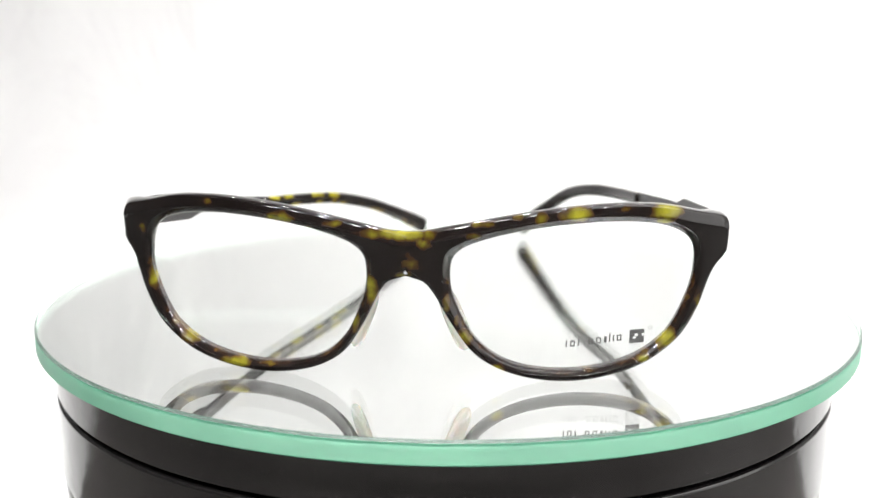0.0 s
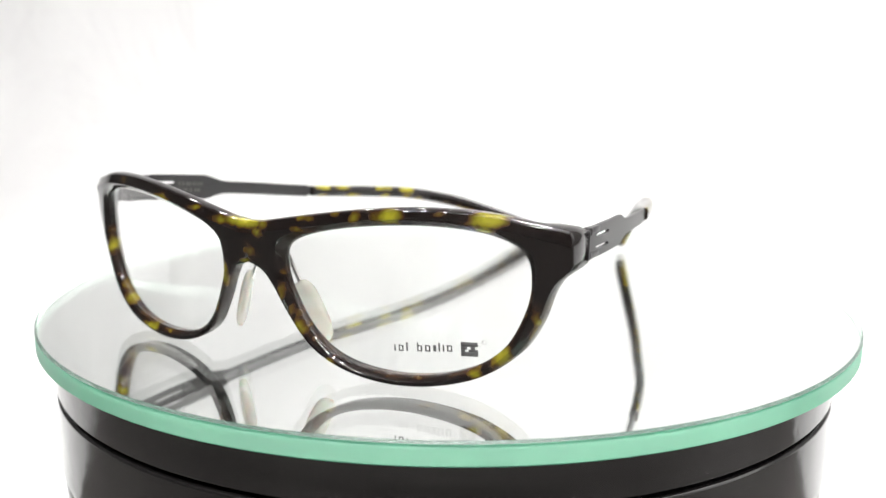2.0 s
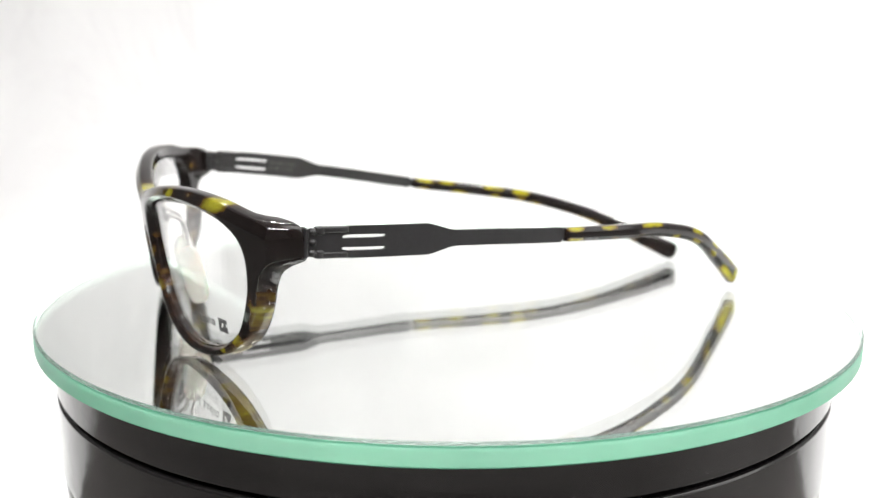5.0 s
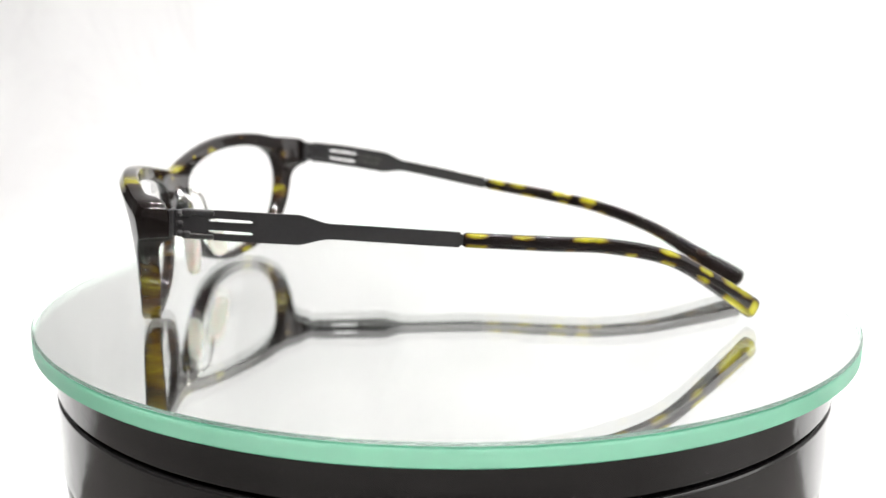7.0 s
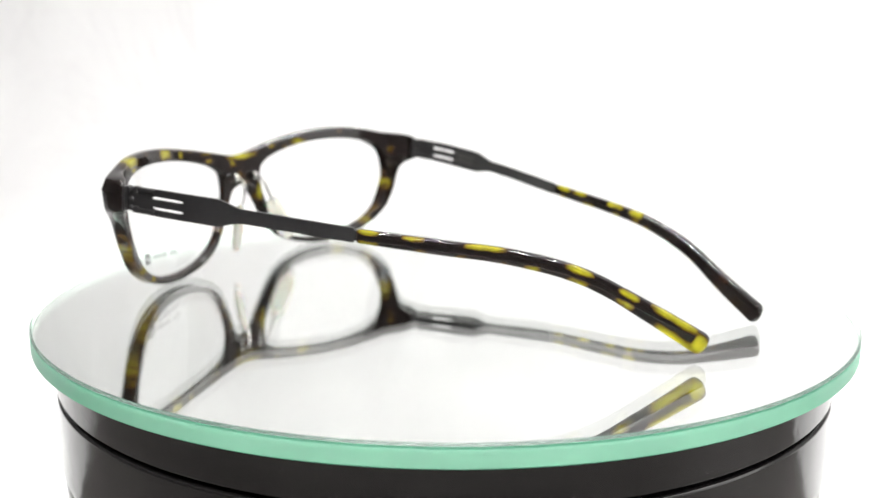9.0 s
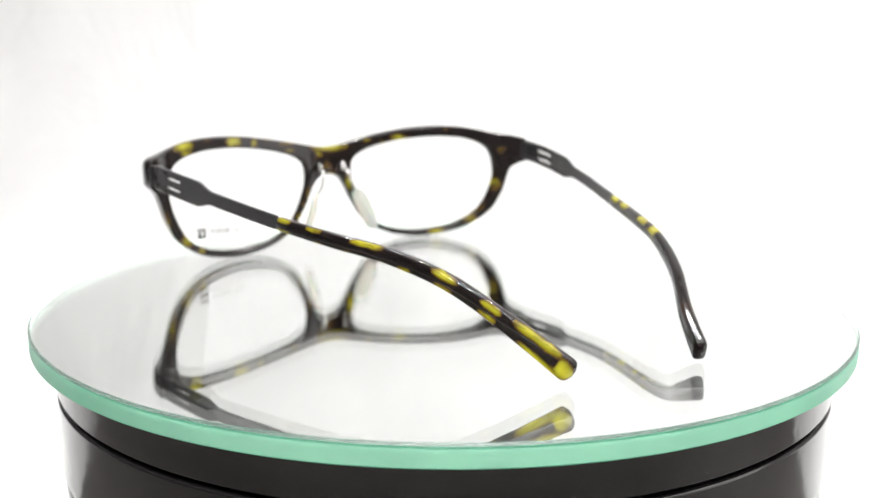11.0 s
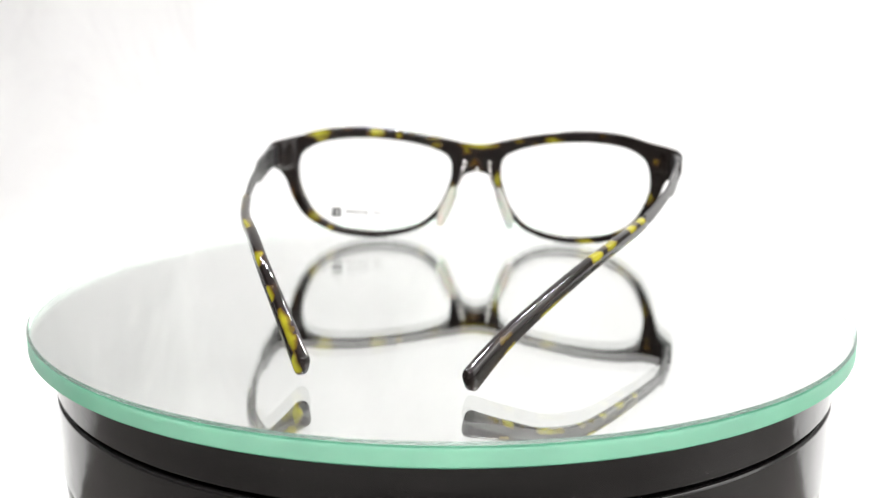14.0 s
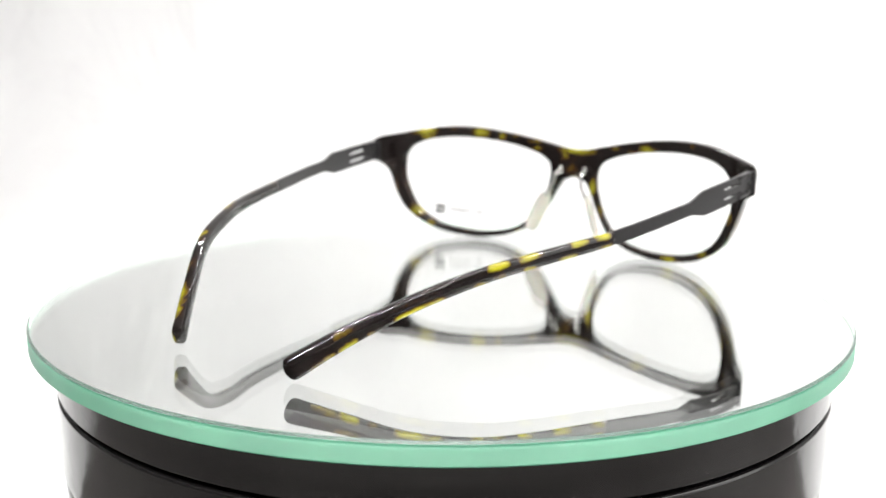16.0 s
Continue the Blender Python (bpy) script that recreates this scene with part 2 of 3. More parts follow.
# ---- the turntable ----
def make_base():
    base = tagged(new("turntable_base"), "round glossy black plastic turntable base with a groove round it", "turntable")
    r = 0.1074
    top = [(0.0, -0.0057), (r - 0.0016, -0.0057), (r - 0.0006, -0.0060), (r, -0.0071), (r, -0.0079), (r, -0.0162), (r, -0.0165), (r - 0.0003, -0.0169),
           (r - 0.0008, -0.0171), (0.0, -0.0171)]
    part("top_ring", lathe(top), BLACK, base, "glossy black upper ring")
    part("groove", lathe([(0.0, -0.0170), (r - 0.0022, -0.0170), (r - 0.0022, -0.0182), (0.0, -0.0182)]), BLACK, base, "dark recessed groove")
    body = [(0.0, -0.0181), (r - 0.0008, -0.0181), (r - 0.0003, -0.0183), (r, -0.0187), (r, -0.0190), (r, -0.0350), (r - 0.0001, -0.0375),
            (r - 0.0003, -0.0388), (r - 0.0006, -0.0391), (r - 0.0012, -0.0393), (0.0, -0.0393)]
    part("body", lathe(body), BLACK, base, "glossy black drum body")
    part("lower_groove", lathe([(0.0, -0.0392), (r - 0.0022, -0.0392), (r - 0.0022, -0.0401), (0.0, -0.0401)]), BLACK, base, "dark recessed groove")
    low = [(0.0, -0.0400), (r - 0.0013, -0.0400), (r - 0.0008, -0.0402), (r - 0.0006, -0.0406)]
    for k in range(1, 9):
        a = math.pi / 2 * k / 8
        low.append((r - 0.0006 - 0.024 * (1 - math.cos(a)), -0.0406 - 0.028 * math.sin(a)))
    low += [(r - 0.030, -0.0705), (0.0, -0.0705)]
    part("lower_ring", lathe(low), BLACK, base, "glossy black rounded lower ring")
    foot = [(0.0, -0.0704), (0.070, -0.0704), (0.072, -0.072), (0.072, -0.0945), (0.0, -0.0948)]
    part("foot", lathe(foot, 96), BLACK, base)
    return base


make_base()

R_DISC = 0.1126


def ring_strip(r0, z0, r1, z1, n=384):
    """One band of the plate's skin, its faces turned outwards."""
    bm = bmesh.new()
    lo, hi = [], []
    for k in range(n):
        c, d = math.cos(2 * math.pi * k / n), math.sin(2 * math.pi * k / n)
        lo.append(bm.verts.new((r0 * c, r0 * d, z0)))
        hi.append(bm.verts.new((r1 * c, r1 * d, z1)))
    for k in range(n):
        j = (k + 1) % n
        bm.faces.new((lo[k], hi[k], hi[j], lo[j]))
    return bm


def plate_skin(name, bm, mat, parent, label):
    """Links a band or face of the plate with all its faces looking out of the glass."""
    for f in bm.faces:
        f.normal_update()
        if f.normal.dot(f.calc_center_median() - Vector((0, 0, -0.00275))) < 0:
            f.normal_flip()
    bm.transform(Matrix.Translation((0.0008, 0.0005, 0.0)))
    data = bpy.data.meshes.new(name)
    bm.to_mesh(data)
    bm.free()
    data.materials.append(mat)
    data.polygons.foreach_set("use_smooth", [True] * len(data.polygons))
    ob = new(name, data)
    ob.parent = parent
    tagged(ob, label)
    ob.visible_shadow = False
    return ob


def make_disc():
    """Silvered glass disc that turns on the base; it sits a little off the axis."""
    disc = tagged(new("mirror_disc"), "round mirror glass plate with a green edge on a turntable", "mirror plate")
    rt, rb = R_DISC - 0.0006, R_DISC - 0.0004
    bm = bmesh.new()
    bmesh.ops.create_circle(bm, cap_ends=True, segments=384, radius=rt)
    plate_skin("glass_face", bm, PLATE, disc, "clear polished glass face")
    plate_skin("chamfer", ring_strip(rt, 0.0, R_DISC, -0.0006), CHAMFER, disc, "ground grey chamfer")
    plate_skin("edge_band", ring_strip(R_DISC, -0.0006, R_DISC, -0.0050), EDGE_GREEN, disc, "sea-green polished glass edge")
    plate_skin("lower_chamfer", ring_strip(R_DISC, -0.0050, rb, -0.0053), EDGE_GREEN, disc, "sea-green lower chamfer")
    # added strip, no part of the glass: keeps the far edge pale, not green
    part("backing_strip", ring_strip(R_DISC - 0.0003, -0.0012, R_DISC - 0.0003, -0.0050), EDGE_BACKING, disc, "added pale strip painting the bright backdrop seen through the glass edge").location = (0.0008, 0.0005, 0.0)
    bm = bmesh.new()
    bmesh.ops.create_circle(bm, cap_ends=True, segments=384, radius=rb, matrix=Matrix.Translation((0, 0, -0.0053)))
    plate_skin("mirror_coating", bm, SILVER, disc, "silvered back of the glass")
    return disc


DISC = make_disc()

# ---- the eyeglasses: x across, y backwards, z up, in millimetres, then turned on to the plate ----
SEAT = Matrix.Translation((-0.005744, -0.062702, 0.0)) @ Matrix.Rotation(radians(-4.419), 4, "Z") @ Matrix.Diagonal((MM, MM, MM, 1))


def front_y(x, z):
    """The bowed and tilted face of the front."""
    return -20.1 + 0.0030 * x * x + 2.45e-7 * x ** 4 - 0.117 * (z - 24.0)


OUTER = [(0, 33.45), (4, 33.75), (9, 34.8), (20.5, 37.1), (32, 38.8), (43, 39.4), (53, 38.7), (61, 36.8), (66.2, 35.6), (67.8, 34.9), (68.4, 33.5), (68.4, 28.5),
         (68.0, 26.8), (66.2, 25.0), (64.4, 21.6), (62.0, 14.6), (58.0, 8.2), (50.5, 3.0), (41, 0.4), (31.5, 0.0), (22, 1.9), (14.4, 6.2), (9.4, 13.3),
         (6.2, 19.4), (4.1, 22.4), (2.0, 23.75), (0, 24.0)]
INNER = [(8.9, 24), (10.0, 28.7), (15.5, 31.8), (27, 34.4), (41, 35.5), (52.5, 34.4), (59.0, 31.0), (60.6, 25.5), (59.2, 17.6), (54.5, 9.0),
         (46, 4.0), (33.5, 2.2), (21.5, 4.2), (14.2, 9.8), (10.0, 18.3)]
CENTRE = np.array((34.5, 19.5))


def polar(curve, angles):
    """Radius of a closed outline about the lens centre at each angle."""
    d = curve - CENTRE
    a = np.unwrap(np.arctan2(d[:, 1], d[:, 0]))
    r = np.hypot(d[:, 0], d[:, 1])
    if a[-1] < a[0]:
        a, r = a[::-1], r[::-1]
    a3 = np.concatenate([a - 2 * math.pi, a, a + 2 * math.pi])
    r3 = np.concatenate([r, r, r])
    o = np.argsort(a3)
    return np.interp(angles, a3[o], r3[o])


def half_outlines(n=220):
    outer = spline(OUTER, 12)
    seam = np.stack([np.zeros(14), np.linspace(24.0, 33.45, 14)], -1)[1:-1]
    outer = np.vstack([outer, seam])
    inner = spline(INNER, 14, True)
    ang = np.linspace(0, 2 * math.pi, n, endpoint=False)
    extra = [math.atan2(z - CENTRE[1], x - CENTRE[0]) % (2 * math.pi) for x, z in ((0, 33.45), (0, 24.0), (68.4, 33.5), (68.4, 28.5))]
    ang = np.unique(np.concatenate([ang, extra]))
    po = polar(outer, ang)
    pin = polar(inner, ang)
    dirs = np.stack([np.cos(ang), np.sin(ang)], -1)
    return CENTRE + pin[:, None] * dirs, CENTRE + po[:, None] * dirs


TOP = spline(OUTER[:10], 12)


def rounding(d, r):
    return 0.0 if d >= r else r - math.sqrt(max(0.0, r * r - (r - d) ** 2))


# amber clouds in the acetate: centre x, z, half width, half height, strength
CLOUDS = [(34.5, 37.4, 2.6, 1.6, 1.0), (27.0, 36.6, 1.6, 1.8, 0.65), (54.0, 37.6, 3.4, 1.5, 1.0), (53.0, 35.4, 2.2, 0.9, 0.7), (14.5, 35.4, 3.2, 0.9, 0.5),
          (14.0, 33.0, 2.2, 0.9, 0.6), (-2.0, 33.2, 6.5, 1.2, 0.95), (2.5, 31.2, 1.8, 1.8, 0.6), (0.0, 27.0, 2.2, 3.4, 0.42), (-1.5, 24.4, 2.6, 0.8, 0.7),
          (11.5, 10.5, 1.4, 2.2, 0.65), (17.8, 3.2, 2.0, 1.2, 0.85), (55.5, 8.6, 3.2, 2.4, 0.75), (50.0, 4.2, 2.0, 1.2, 0.55), (62.4, 12.5, 1.3, 6.5, 0.6),
          (-28.5, 35.4, 3.4, 1.5, 0.85), (-40.5, 1.4, 3.6, 1.1, 0.8), (-51.0, 5.8, 2.6, 2.0, 0.7), (-60.8, 18.5, 1.4, 2.6, 0.7), (-8.6, 21.0, 1.4, 3.2, 0.8),
          (-12.2, 13.6, 1.5, 2.6, 0.7), (-62.5, 30.0, 1.6, 2.0, 0.5), (-55.5, 10.8, 1.4, 1.8, 0.6), (7.5, 18.5, 1.2, 2.6, 0.55), (9.6, 14.5, 1.0, 1.6, 0.6), (-16.0, 35.0, 2.4, 0.8, 0.55), (-45.0, 38.2, 1.8, 0.8, 0.4),
          (-22.0, 34.0, 1.6, 0.8, 0.5), (22.0, 37.0, 1.6, 1.0, 0.45), (44.5, 38.6, 2.0, 0.8, 0.4)]


def cloud(x, z):
    return max(a * math.exp(-((x - cx) / (1.12 * rx)) ** 2 - ((z - cz) / (1.12 * rz)) ** 2) for cx, cz, rx, rz, a in CLOUDS)


def widen(sign, x, z):
    """The bridge sits a little off the middle; the rim away from the printed lens stands out further at its lower end."""
    x -= sign * 1.1 * math.exp(-(x / 16.0) ** 2)
    if sign > 0:
        return x
    return x + 0.9 * min(1.0, max(0.0, (x - 20.0) / 35.0)) * min(1.0, max(0.0, (29.0 - z) / 8.0))


def make_front(parent):
    bm = bmesh.new()
    wall = bm.verts.layers.float.new("wall")
    inner, outer = half_outlines()
    steps = 22
    for sign in (1, -1):
        rows_f, rows_b = [], []
        for pi, po in zip(inner, outer):
            on_seam = po[0] < 0.02
            w = float(np.hypot(*(po - pi)))
            r = min(1.0, 0.42 * w) * (0.6 if po[0] > 66.0 else 1.0)
            f_row, b_row = [], []
            for k in range(steps + 1):
                s = k / steps
                s = 0.55 * s + 0.45 * (0.5 - 0.5 * math.cos(math.pi * s))
                q = pi + (po - pi) * s
                x, z = (0.0 if on_seam and k == steps else float(q[0])), float(q[1])
                ztop = float(np.interp(x, TOP[:, 0], TOP[:, 1]))
                din, dout = w * s, (max(0.0, min(z - 24.0 + 0.12 * x * x, ztop - z)) if on_seam else w * (1 - s))
                end = min(1.0, max(0.0, (x - 60.5) / 3.5)) * min(1.0, max(0.0, (z - 25.4) / 1.6))
                thick = 4.4 + 1.0 * (x / 65.0) ** 2 + 2.7 * end * end
                drop = rounding(din, 0.7 * r) + rounding(dout, 0.75 * r)
                under = ztop - z
                ridge = 0.60 * max(0.0, 2.3 - under) - 0.10 * math.exp(-((under - 2.35) / 0.3) ** 2) if z > 25.0 else 0.0
                bevel = min(1.7, 0.5 * w)
                cut = max(0.0, bevel - din)
                drop += cut
                # light shining through the rim's walls, painted as extra amber, stronger low down
                rim_glow = 0.27 if z < 24.0 else 0.10
                rim = rim_glow * min(1.0, 2.0 * cut / bevel)
                if x > 38.0 and z < 22.0:
                    rim = max(rim, 0.42 * max(0.0, 1.0 - dout / 0.7))
                back = rounding(din, 0.8 * r) + rounding(dout, r)
                y = front_y(x, z)
                f_row.append(bm.verts.new((sign * widen(sign, x, z), y + drop + ridge, z)))
                f_row[-1][wall] = rim
                taper = 0.0 if on_seam else 0.07 * s * (1 - end) * min(1.0, max(0.0, (30.0 - z) / 8.0))
                bx, bz = x - taper * float(po[0] - pi[0]), z - taper * float(po[1] - pi[1])
                b_row.append(bm.verts.new((sign * (widen(sign, bx, z) + (2.0 if sign < 0 else 0.2) * end), y + thick - back, bz)))
                b_row[-1][wall] = max(rim if dout < 0.7 else 0.0, rim_glow * max(0.0, 1.0 - din / 0.6))
            rows_f.append(f_row)
            rows_b.append(b_row)
        n = len(rows_f)
        for i in range(n):
            j = (i + 1) % n
            for k in range(steps):
                bm.faces.new((rows_f[i][k], rows_f[i][k + 1], rows_f[j][k + 1], rows_f[j][k]))
                bm.faces.new((rows_b[i][k], rows_b[j][k], rows_b[j][k + 1], rows_b[i][k + 1]))
            bm.faces.new((rows_f[i][0], rows_f[j][0], rows_b[j][0], rows_b[i][0]))
            if not (outer[i][0] < 0.02 and outer[j][0] < 0.02):
                bm.faces.new((rows_f[i][-1], rows_b[i][-1], rows_b[j][-1], rows_f[j][-1]))
    bmesh.ops.remove_doubles(bm, verts=bm.verts, dist=0.004)
    # real amber clouds, or the painted glow of the rim walls where stronger
    fleck = [max(cloud(v.co.x, v.co.z), v[wall]) for v in bm.verts]
    bm.transform(SEAT)
    return part("front_frame", bm, TORTOISE, parent, "dark tortoiseshell acetate front with yellow flecks", fleck=fleck)


def make_lens(parent, sign):
    """A thin curved demo lens, let 0.9 mm into the rim."""
    bm = bmesh.new()
    inner, _ = half_outlines(120)
    cuts = [0.0, 0.12, 0.25, 0.38, 0.5, 0.62, 0.74, 0.86, 0.965, 0.985, 1.0]
    rings = len(cuts) - 1
    grid = {}
    for side, dy in ((0, 1.9), (1, 3.1)):
        for i, q in enumerate(inner):
            d = q - CENTRE
            q = CENTRE + d * (1 + 0.9 / float(np.hypot(*d)))
            for k in range(1, rings + 1):
                p = CENTRE + (q - CENTRE) * cuts[k]
                grid[side, i, k] = bm.verts.new((sign * widen(sign, p[0], p[1]), front_y(p[0], p[1]) + dy, p[1]))
        grid[side, "c"] = bm.verts.new((sign * CENTRE[0], front_y(*CENTRE) + dy, CENTRE[1]))
    n = len(inner)
    for i in range(n):
        j = (i + 1) % n
        for side in (0, 1):
            bm.faces.new((grid[side, "c"], grid[side, i, 1], grid[side, j, 1]))
            for k in range(1, rings):
                bm.faces.new((grid[side, i, k], grid[side, i, k + 1], grid[side, j, k + 1], grid[side, j, k]))
        bm.faces.new((grid[0, i, rings], grid[1, i, rings], grid[1, j, rings], grid[0, j, rings]))
    bm.transform(SEAT)
    ob = part("lens", bm, LENS, parent, "clear demo lens")
    ob.visible_shadow = False
    return ob


def print_patch(bm, x0, x1, z0, z1, skew=0.0, n=3):
    """A thin printed patch on the lens face."""
    cols = []
    for i in range(n + 1):
        x = x0 + (x1 - x0) * i / n
        ring = []
        for z, dy in ((z0, 1.87), (z1, 1.87), (z1, 1.80), (z0, 1.80)):
            xx = x + skew * (z - z0)
            ring.append(bm.verts.new((xx, front_y(xx, z) + dy, z)))
        cols.append(ring)
    for a, b in zip(cols, cols[1:]):
        for k in range(4):
            bm.faces.new((a[k], a[(k + 1) % 4], b[(k + 1) % 4], b[k]))
    bm.faces.new(cols[0])
    bm.faces.new(cols[-1])


def make_print(lens):
    """The maker's mark as plain bars, and a notched square beside it."""
    bm = bmesh.new()
    def base(x):
        return 7.55 + 0.075 * (x - 33.0)
    for x, w, h in ((33.0, 0.32, 1.5), (33.9, 1.05, 1.45), (35.45, 0.32, 2.0), (37.6, 1.05, 2.0), (39.15, 1.1, 1.45), (40.75, 0.6, 1.45),
                    (41.75, 0.32, 2.0), (42.55, 0.32, 1.5), (43.35, 1.05, 1.45)):
        x = 33.0 + 1.08 * (x - 33.0)
        z = base(x)
        if w < 0.7:
            print_patch(bm, x, x + w, z, z + h, n=1)
        else:
            print_patch(bm, x, x + 0.3, z, z + h, n=1)
            print_patch(bm, x + w - 0.3, x + w, z, z + 1.4, n=1)
            print_patch(bm, x + 0.3, x + w - 0.3, z, z + 0.28, n=1)
            print_patch(bm, x + 0.3, x + w - 0.3, z + 1.16, z + 1.42, n=1)
    bm.transform(SEAT)
    part("printed_mark", bm, INK, lens, "small dark grey bars printed on the lens")
    bm = bmesh.new()
    print_patch(bm, 47.0, 50.3, 9.75, 10.75)
    print_patch(bm, 47.0, 48.2, 9.1, 9.75, n=1)
    print_patch(bm, 48.9, 49.8, 9.1, 9.75, n=1)
    print_patch(bm, 47.0, 47.8, 8.6, 9.1, n=1)
    print_patch(bm, 48.5, 50.3, 8.6, 9.1, n=1)
    print_patch(bm, 47.0, 50.3, 7.55, 8.6)
    bm.transform(SEAT)
    part("printed_square", bm, INK, lens, "dark grey notched square printed on the lens")
    bm = bmesh.new()
    ring = [(51.6 + 0.5 * math.cos(a), 10.9 + 0.5 * math.sin(a)) for a in (2 * math.pi * k / 16 for k in range(16))]
    vo = [bm.verts.new((x, front_y(x, z) + 1.85, z)) for x, z in ring]
    vi = [bm.verts.new((51.6 + 0.7 * (x - 51.6), front_y(x, z) + 1.85, 10.9 + 0.7 * (z - 10.9))) for x, z in ring]
    for k in range(16):
        bm.faces.new((vo[k], vo[(k + 1) % 16], vi[(k + 1) % 16], vi[k]))
    bm.transform(SEAT)
    part("printed_ring", bm, INK_PALE, lens, "tiny pale grey ring")


def make_pad(parent, sign):
    """Milky oval pad on a thin bent wire."""
    bm = bmesh.new()
    bmesh.ops.create_uvsphere(bm, u_segments=24, v_segments=16, radius=1.0)
    for v in bm.verts:
        e = 2.0 / 2.8
        v.co = Vector((math.copysign(abs(v.co.x) ** e, v.co.x) * 1.3, math.copysign(abs(v.co.y) ** e, v.co.y) * 2.95, math.copysign(abs(v.co.z) ** 0.62, v.co.z) * 7.6))
    turn = Matrix.Rotation(radians(sign * -21.5), 4, "Y") @ Matrix.Rotation(radians(10), 4, "X") @ Matrix.Rotation(radians(sign * -30), 4, "Z")
    bm.transform(SEAT @ Matrix.Translation((sign * 10.2 - 1.3, -9.2, 12.0)) @ turn)
    pad = part("nose_pad", bm, SILICONE, parent, "milky translucent silicone nose pad")
    path = spline([(sign * 4.4, -15.6, 26.8), (sign * 4.4, -13.0, 26.6), (sign * 4.8, -10.6, 25.0), (sign * 5.6, -9.6, 21.5), (sign * 7.6, -9.2, 17.5), (sign * 9.6, -8.8, 13.0)], 8)
    bm = tube(path + np.array((-1.2, -0.5, 0.0)), 0.48)
    bm.transform(SEAT)
    part("pad_arm", bm, WIRE, pad, "thin polished metal wire")
    bm = bmesh.new()
    bmesh.ops.create_uvsphere(bm, u_segments=16, v_segments=10, radius=1.0)
    bm.transform(SEAT @ Matrix.Translation((sign * 4.4 - 1.2, -14.6, 26.6)) @ Matrix.Diagonal((0.9, 1.1, 1.5, 1)))
    part("arm_foot", bm, WIRE, pad, "small polished metal mount")
    core = rounded_box(0.7, 2.4, 9.0, 0.25, Matrix.Translation((0, 0, -0.8)))
    core.transform(SEAT @ Matrix.Translation((sign * 10.2 - 1.3, -9.2, 12.0)) @ turn)
    part("pad_core", core, CORE, pad, "grey plate inside the pad")
    return pad


SIDE_A = [(67.2, 5.5, 31.0), (65.5, 22.4, 30.0), (62.1, 45.9, 28.7), (57.1, 69.4, 26.8), (50.9, 91.8, 25.1), (44.4, 107.1, 23.5), (37.3, 122.4, 19.4),
          (29.0, 135.7, 11.0), (21.6, 146.9, 2.7)]
SIDE_B = [(-69.0, 5.5, 31.2), (-67.2, 22.7, 29.7), (-62.0, 46.5, 26.8), (-54.5, 70.3, 23.4), (-45.5, 93.1, 21.0), (-38.5, 108.6, 18.8), (-29.8, 124.1, 14.4),
          (-20.5, 137.5, 8.1), (-13.7, 149.6, 2.2)]


# amber clouds along the ear tips: run, half length, height from -1 to 1, strength
FLECKS_A = [(69.5, 2.2, 1.0, 0.9), (69.5, 2.2, -1.0, 0.8), (80.5, 2.2, 1.0, 0.85), (83.0, 1.4, -1.0, 0.7), (92.5, 1.5, -1.0, 0.55), (97.5, 3.6, 0.9, 1.0),
            (103.0, 1.6, -1.0, 0.6), (108.6, 1.6, -1.0, 0.8), (119.4, 2.6, 0.7, 1.0), (119.6, 2.0, -0.9, 0.7), (131.8, 2.0, 0.2, 1.0), (132.5, 1.8, -0.9, 0.6),
            (144.0, 4.5, 1.0, 1.05), (146.5, 4.5, -1.0, 1.05), (152.5, 1.6, 0.0, 0.9)]
FLECKS_B = [(70.6, 2.2, 0.8, 0.95), (70.6, 2.0, -0.8, 0.7), (78.5, 2.4, 0.8, 0.85), (82.6, 2.4, -0.9, 0.85), (94.4, 2.6, 0.7, 0.9), (94.6, 1.6, -0.9, 0.8),
            (103.2, 2.2, 0.5, 0.95), (103.0, 1.2, -1.0, 0.7), (109.0, 2.0, -1.0, 0.65), (121.0, 2.2, -0.7, 0.7), (127.5, 3.2, -0.6, 0.95), (137.5, 1.6, -0.9, 0.6),
            (143.0, 2.6, 0.5, 0.5), (143.2, 1.8, -0.7, 0.9), (150.0, 2.4, -0.9, 0.6)]


def frames_along(ctrl):
    """Points, forward, up and sideways directions along a temple, with the run along it."""
    path = spline(ctrl, 24)
    run = np.concatenate([[0], np.cumsum(np.linalg.norm(np.diff(path, axis=0), axis=1))])

    def at(s):
        q = Vector([float(np.interp(s, run, path[:, k])) for k in range(3)])
        a = Vector([float(np.interp(s - 1.5, run, path[:, k])) for k in range(3)])
        b = Vector([float(np.interp(s + 1.5, run, path[:, k])) for k in range(3)])
        if s > run[-1] - 1.5:
            b = q
        if s < 1.5:
            a = q
        t = (b - a).normalized()
        side = t.cross(Vector((0, 0, 1))).normalized()
        return q, t, side.cross(t).normalized(), side
    return at, float(run[-1])


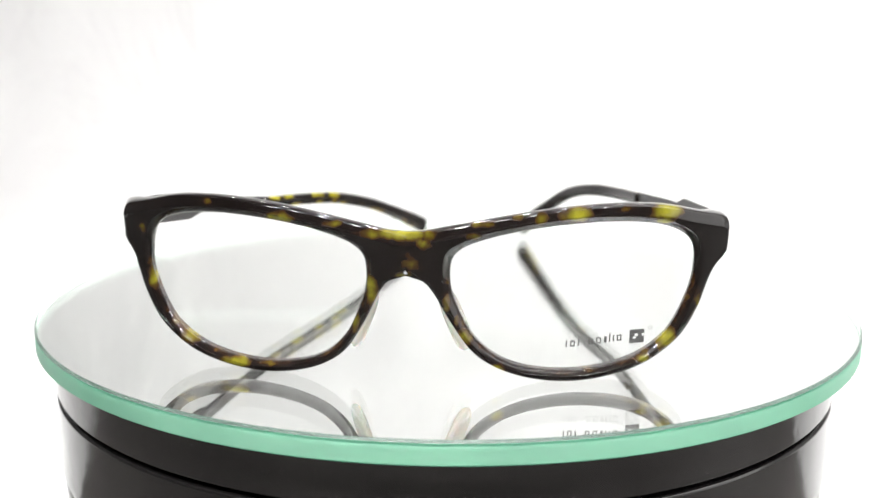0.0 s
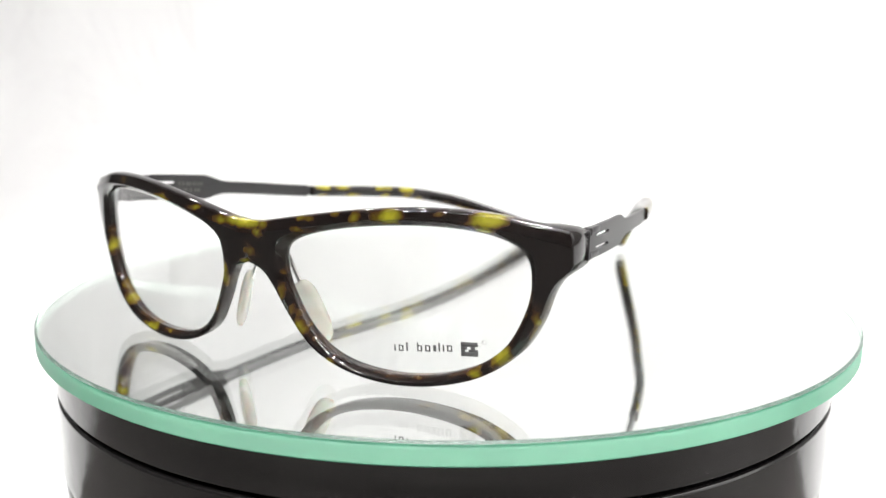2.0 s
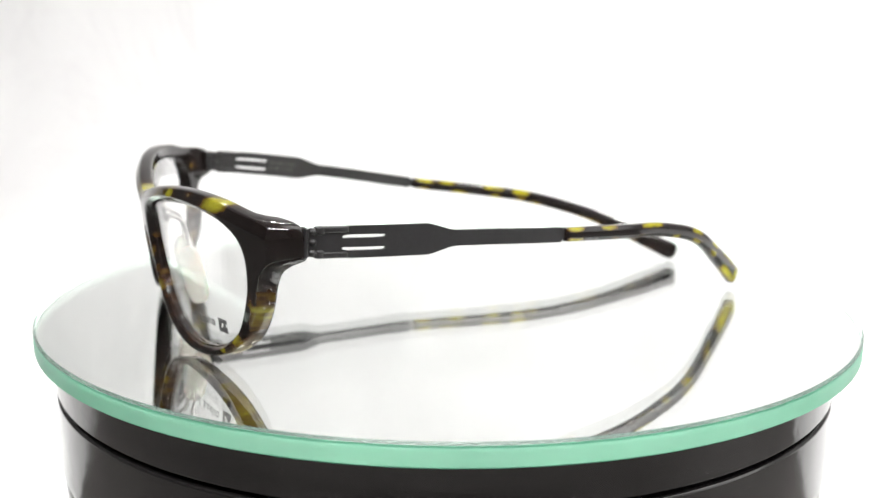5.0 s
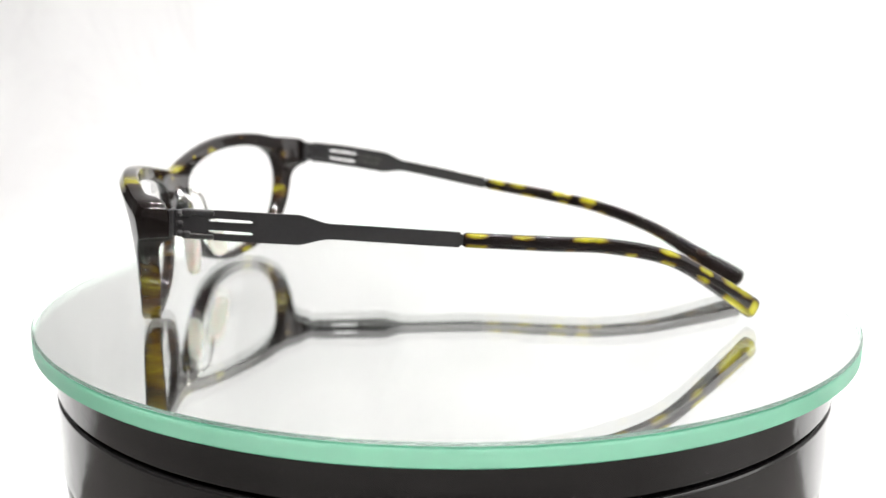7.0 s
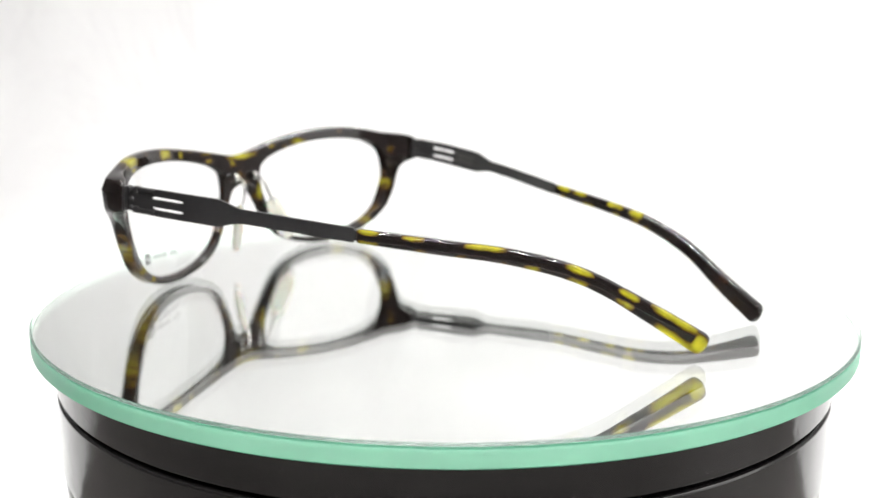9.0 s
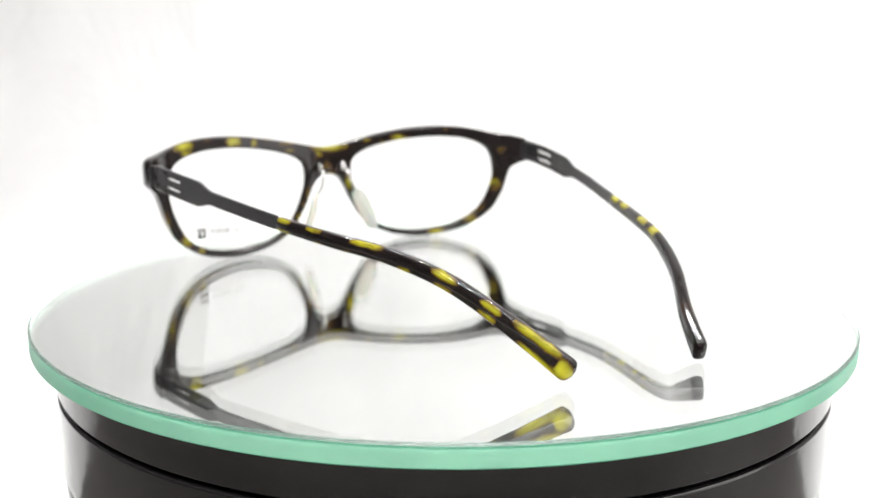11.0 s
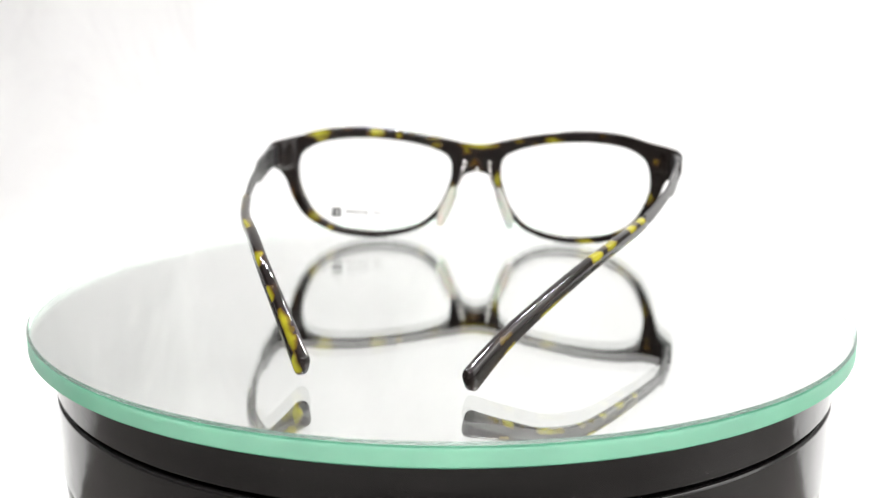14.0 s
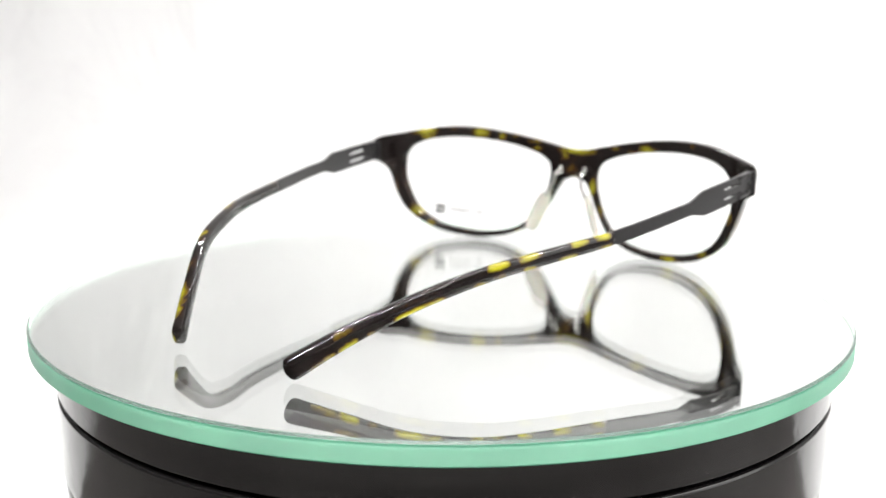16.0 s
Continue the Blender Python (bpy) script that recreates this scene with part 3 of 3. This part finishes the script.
def make_temple(parent, ctrl, sign, flecks):
    at, total = frames_along(ctrl)
    joint = 68.0

    def half_height(s):
        if s < 9.0:
            return 3.0
        if s < 11.0:
            return 3.0 + 0.5 * (s - 9.0) / 2
        if s < 30.0:
            return 3.5
        if s < 36.5:
            u = (s - 30.0) / 6.5
            return 3.5 - 1.7 * (0.75 * u + 0.25 * u * u * (3 - 2 * u))
        if s < joint - 0.7:
            return 1.8
        return 1.25
    # steel blade, a grid of cells with two slots and a forked root left open
    stations = [0, 2.0, 4.5, 7.5, 9.0, 9.4, 9.9, 11, 13.5, 16.5, 19.0, 19.5, 19.9, 22.5, 25.5, 28.5, 30, 31, 32, 33, 34, 35, 36, 37, 40, 45, 50, 55, 60, joint - 0.75, joint - 0.7, joint + 1.0]
    bm = bmesh.new()
    pinch = {9.4: 0.35, 9.9: 0.9, 19.0: 0.85, 19.5: 0.3}
    left, right = [], []
    for s in stations:
        q, t, up, side = at(s)
        h = half_height(s)
        p = pinch.get(s, 1.0)
        lo, hi = -0.43, 0.35
        row = [-1.0, lo - 0.11 * p, lo + 0.11 * p, hi - 0.11 * p, hi + 0.11 * p, 1.0]
        left.append([bm.verts.new(q + up * h * m + side * 0.4) for m in row])
        right.append([bm.verts.new(q + up * h * m - side * 0.4) for m in row])

    def solid(i, k):
        if i < 0 or k < 0 or i >= len(stations) - 1 or k > 4:
            return False
        mid = 0.5 * (stations[i] + stations[i + 1])
        if k in (1, 3):
            return not 9.4 < mid < 19.5
        return True
    for i in range(len(stations) - 1):
        for k in range(5):
            if not solid(i, k):
                continue
            bm.faces.new((left[i][k], left[i + 1][k], left[i + 1][k + 1], left[i][k + 1]))
            bm.faces.new((right[i][k], right[i][k + 1], right[i + 1][k + 1], right[i + 1][k]))
            for (a, b), nb in ((((i, k), (i + 1, k)), (i, k - 1)), (((i, k + 1), (i + 1, k + 1)), (i, k + 1)), (((i, k), (i, k + 1)), (i - 1, k)), (((i + 1, k), (i + 1, k + 1)), (i + 1, k))):
                if not solid(*nb):
                    bm.faces.new((left[a[0]][a[1]], left[b[0]][b[1]], right[b[0]][b[1]], right[a[0]][a[1]]))
    bm.transform(SEAT)
    temple = part("temple", bm, STEEL, parent, "flat black steel temple with two slots", smooth=False)
    if sign < 0:
        # worn engraving on the inner face, two rows of small bars
        bm = bmesh.new()
        for row, starts in ((0.9, (20.6, 21.8, 23.2, 24.1, 25.6, 26.9, 28.0)), (-0.9, (20.6, 22.3, 23.0, 24.6, 26.2, 27.3))):
            for a in starts:
                verts = []
                for s, h in ((a, -0.5), (a + 0.7, -0.5), (a + 0.7, 0.5), (a, 0.5)):
                    q, t, up, side = at(s)
                    verts.append(q + up * (row + h) + side * 0.43)
                bm.faces.new([bm.verts.new(v) for v in verts])
        bm.transform(SEAT)
        part("engraving", bm, ENGRAVED, temple, "rows of small worn grey bars")
    # clip hinge: a plate on the front's end, three barrels and two spring clips
    q, t, up, side = at(4.0)
    base = Matrix(((*t, 0), (*side, 0), (*up, 0), (0, 0, 0, 1))).transposed()

    def piece(name, bm, label=""):
        bm.transform(SEAT)
        part(name, bm, STEEL, temple, label)
    q = at(1.3)[0]
    piece("hinge_plate", rounded_box(0.9, 3.2, 6.4, 0.25, Matrix.Translation(q - t * 0.2) @ base), "black steel hinge plate")
    for v in (1, 0, -1):
        bm = bmesh.new()
        bmesh.ops.create_cone(bm, cap_ends=True, segments=16, radius1=0.85, radius2=0.85, depth=1.5)
        bmesh.ops.bevel(bm, geom=[e for e in bm.edges if abs(e.verts[0].co.z - e.verts[1].co.z) < 1e-6], offset=0.2, segments=2, affect="EDGES")
        bm.transform(Matrix.Translation(at(2.9)[0] + up * v * 2.3) @ base)
        piece("hinge_barrel", bm)
    for v in (1, -1):
        q = at(7.0)[0]
        piece("hinge_clip", rounded_box(7.4, 1.7, 1.35, 0.35, Matrix.Translation(q + up * v * 2.75) @ base), "bent black steel spring clip")
        piece("clip_knob", rounded_box(1.7, 2.0, 1.9, 0.5, Matrix.Translation(at(4.5)[0] + up * v * 2.55) @ base))
    # acetate sleeve
    bm = bmesh.new()
    rings = []
    seg = 44
    fleck = []
    body = total - 2.3
    stations = [joint + (body - joint) * i / 130 for i in range(130)] + [body + 2.3 * math.sin(0.5 * math.pi * i / 9) for i in range(10)]
    for s in stations:
        q, t, up, side = at(s)
        u = (s - joint) / (total - joint)
        hh = 1.75 + 0.35 * u + 0.75 * max(0.0, (u - 0.72) / 0.28)
        ww = 1.25 + 0.42 * u
        rest = total - s
        shrink = 1.0
        if rest < 2.2:
            shrink = max(0.1, 1 - ((2.2 - rest) / 2.2) ** 2.6) ** 0.5
        if s - joint < 0.5:
            shrink = 0.82 + 0.36 * (s - joint)
        ring = []
        for k in range(seg):
            a = 2 * math.pi * k / seg
            ca, sa = math.cos(a), math.sin(a)
            e = 2 / 3.0
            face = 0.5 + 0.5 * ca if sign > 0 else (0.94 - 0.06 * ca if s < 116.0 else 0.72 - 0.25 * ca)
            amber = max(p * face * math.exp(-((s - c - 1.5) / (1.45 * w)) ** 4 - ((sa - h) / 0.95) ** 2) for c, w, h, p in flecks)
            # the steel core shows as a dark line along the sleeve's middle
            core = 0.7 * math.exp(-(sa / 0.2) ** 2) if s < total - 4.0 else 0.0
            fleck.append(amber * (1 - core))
            ring.append(bm.verts.new(q + side * (math.copysign(abs(ca) ** e, ca) * ww * shrink) + up * (math.copysign(abs(sa) ** e, sa) * hh * shrink)))
        rings.append(ring)
    for a, b in zip(rings, rings[1:]):
        for k in range(seg):
            bm.faces.new((a[k], b[k], b[(k + 1) % seg], a[(k + 1) % seg]))
    bm.faces.new(rings[0])
    bm.faces.new(rings[-1])
    for v in bm.verts:
        v.co.z = max(v.co.z, -0.22)
    bm.transform(SEAT)
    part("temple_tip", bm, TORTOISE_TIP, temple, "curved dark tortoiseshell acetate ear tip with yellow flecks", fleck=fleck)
    return temple


def make_glasses():
    specs = tagged(new("eyeglasses"), "dark tortoiseshell eyeglasses with black steel temples on a mirror plate", "eyeglasses")
    make_front(specs)
    for sign in (1, -1):
        lens = make_lens(specs, sign)
        if sign == 1:
            make_print(lens)
        make_pad(specs, sign)
    make_temple(specs, SIDE_A, 1, FLECKS_A)
    make_temple(specs, SIDE_B, -1, FLECKS_B)
    return specs


GLASSES = make_glasses()


def motions():
    """The plate and the eyeglasses on it turn together at an even pace."""
    rows = [(0.5 * k, pose(0, 0, 0, 0, 0, -SPIN * 0.5 * k)) for k in range(33)]
    walk(DISC, [(0.5 * k, pose(0, 0, -0.0003, 0, 0, -SPIN * 0.5 * k)) for k in range(33)])
    walk(GLASSES, rows)


motions()
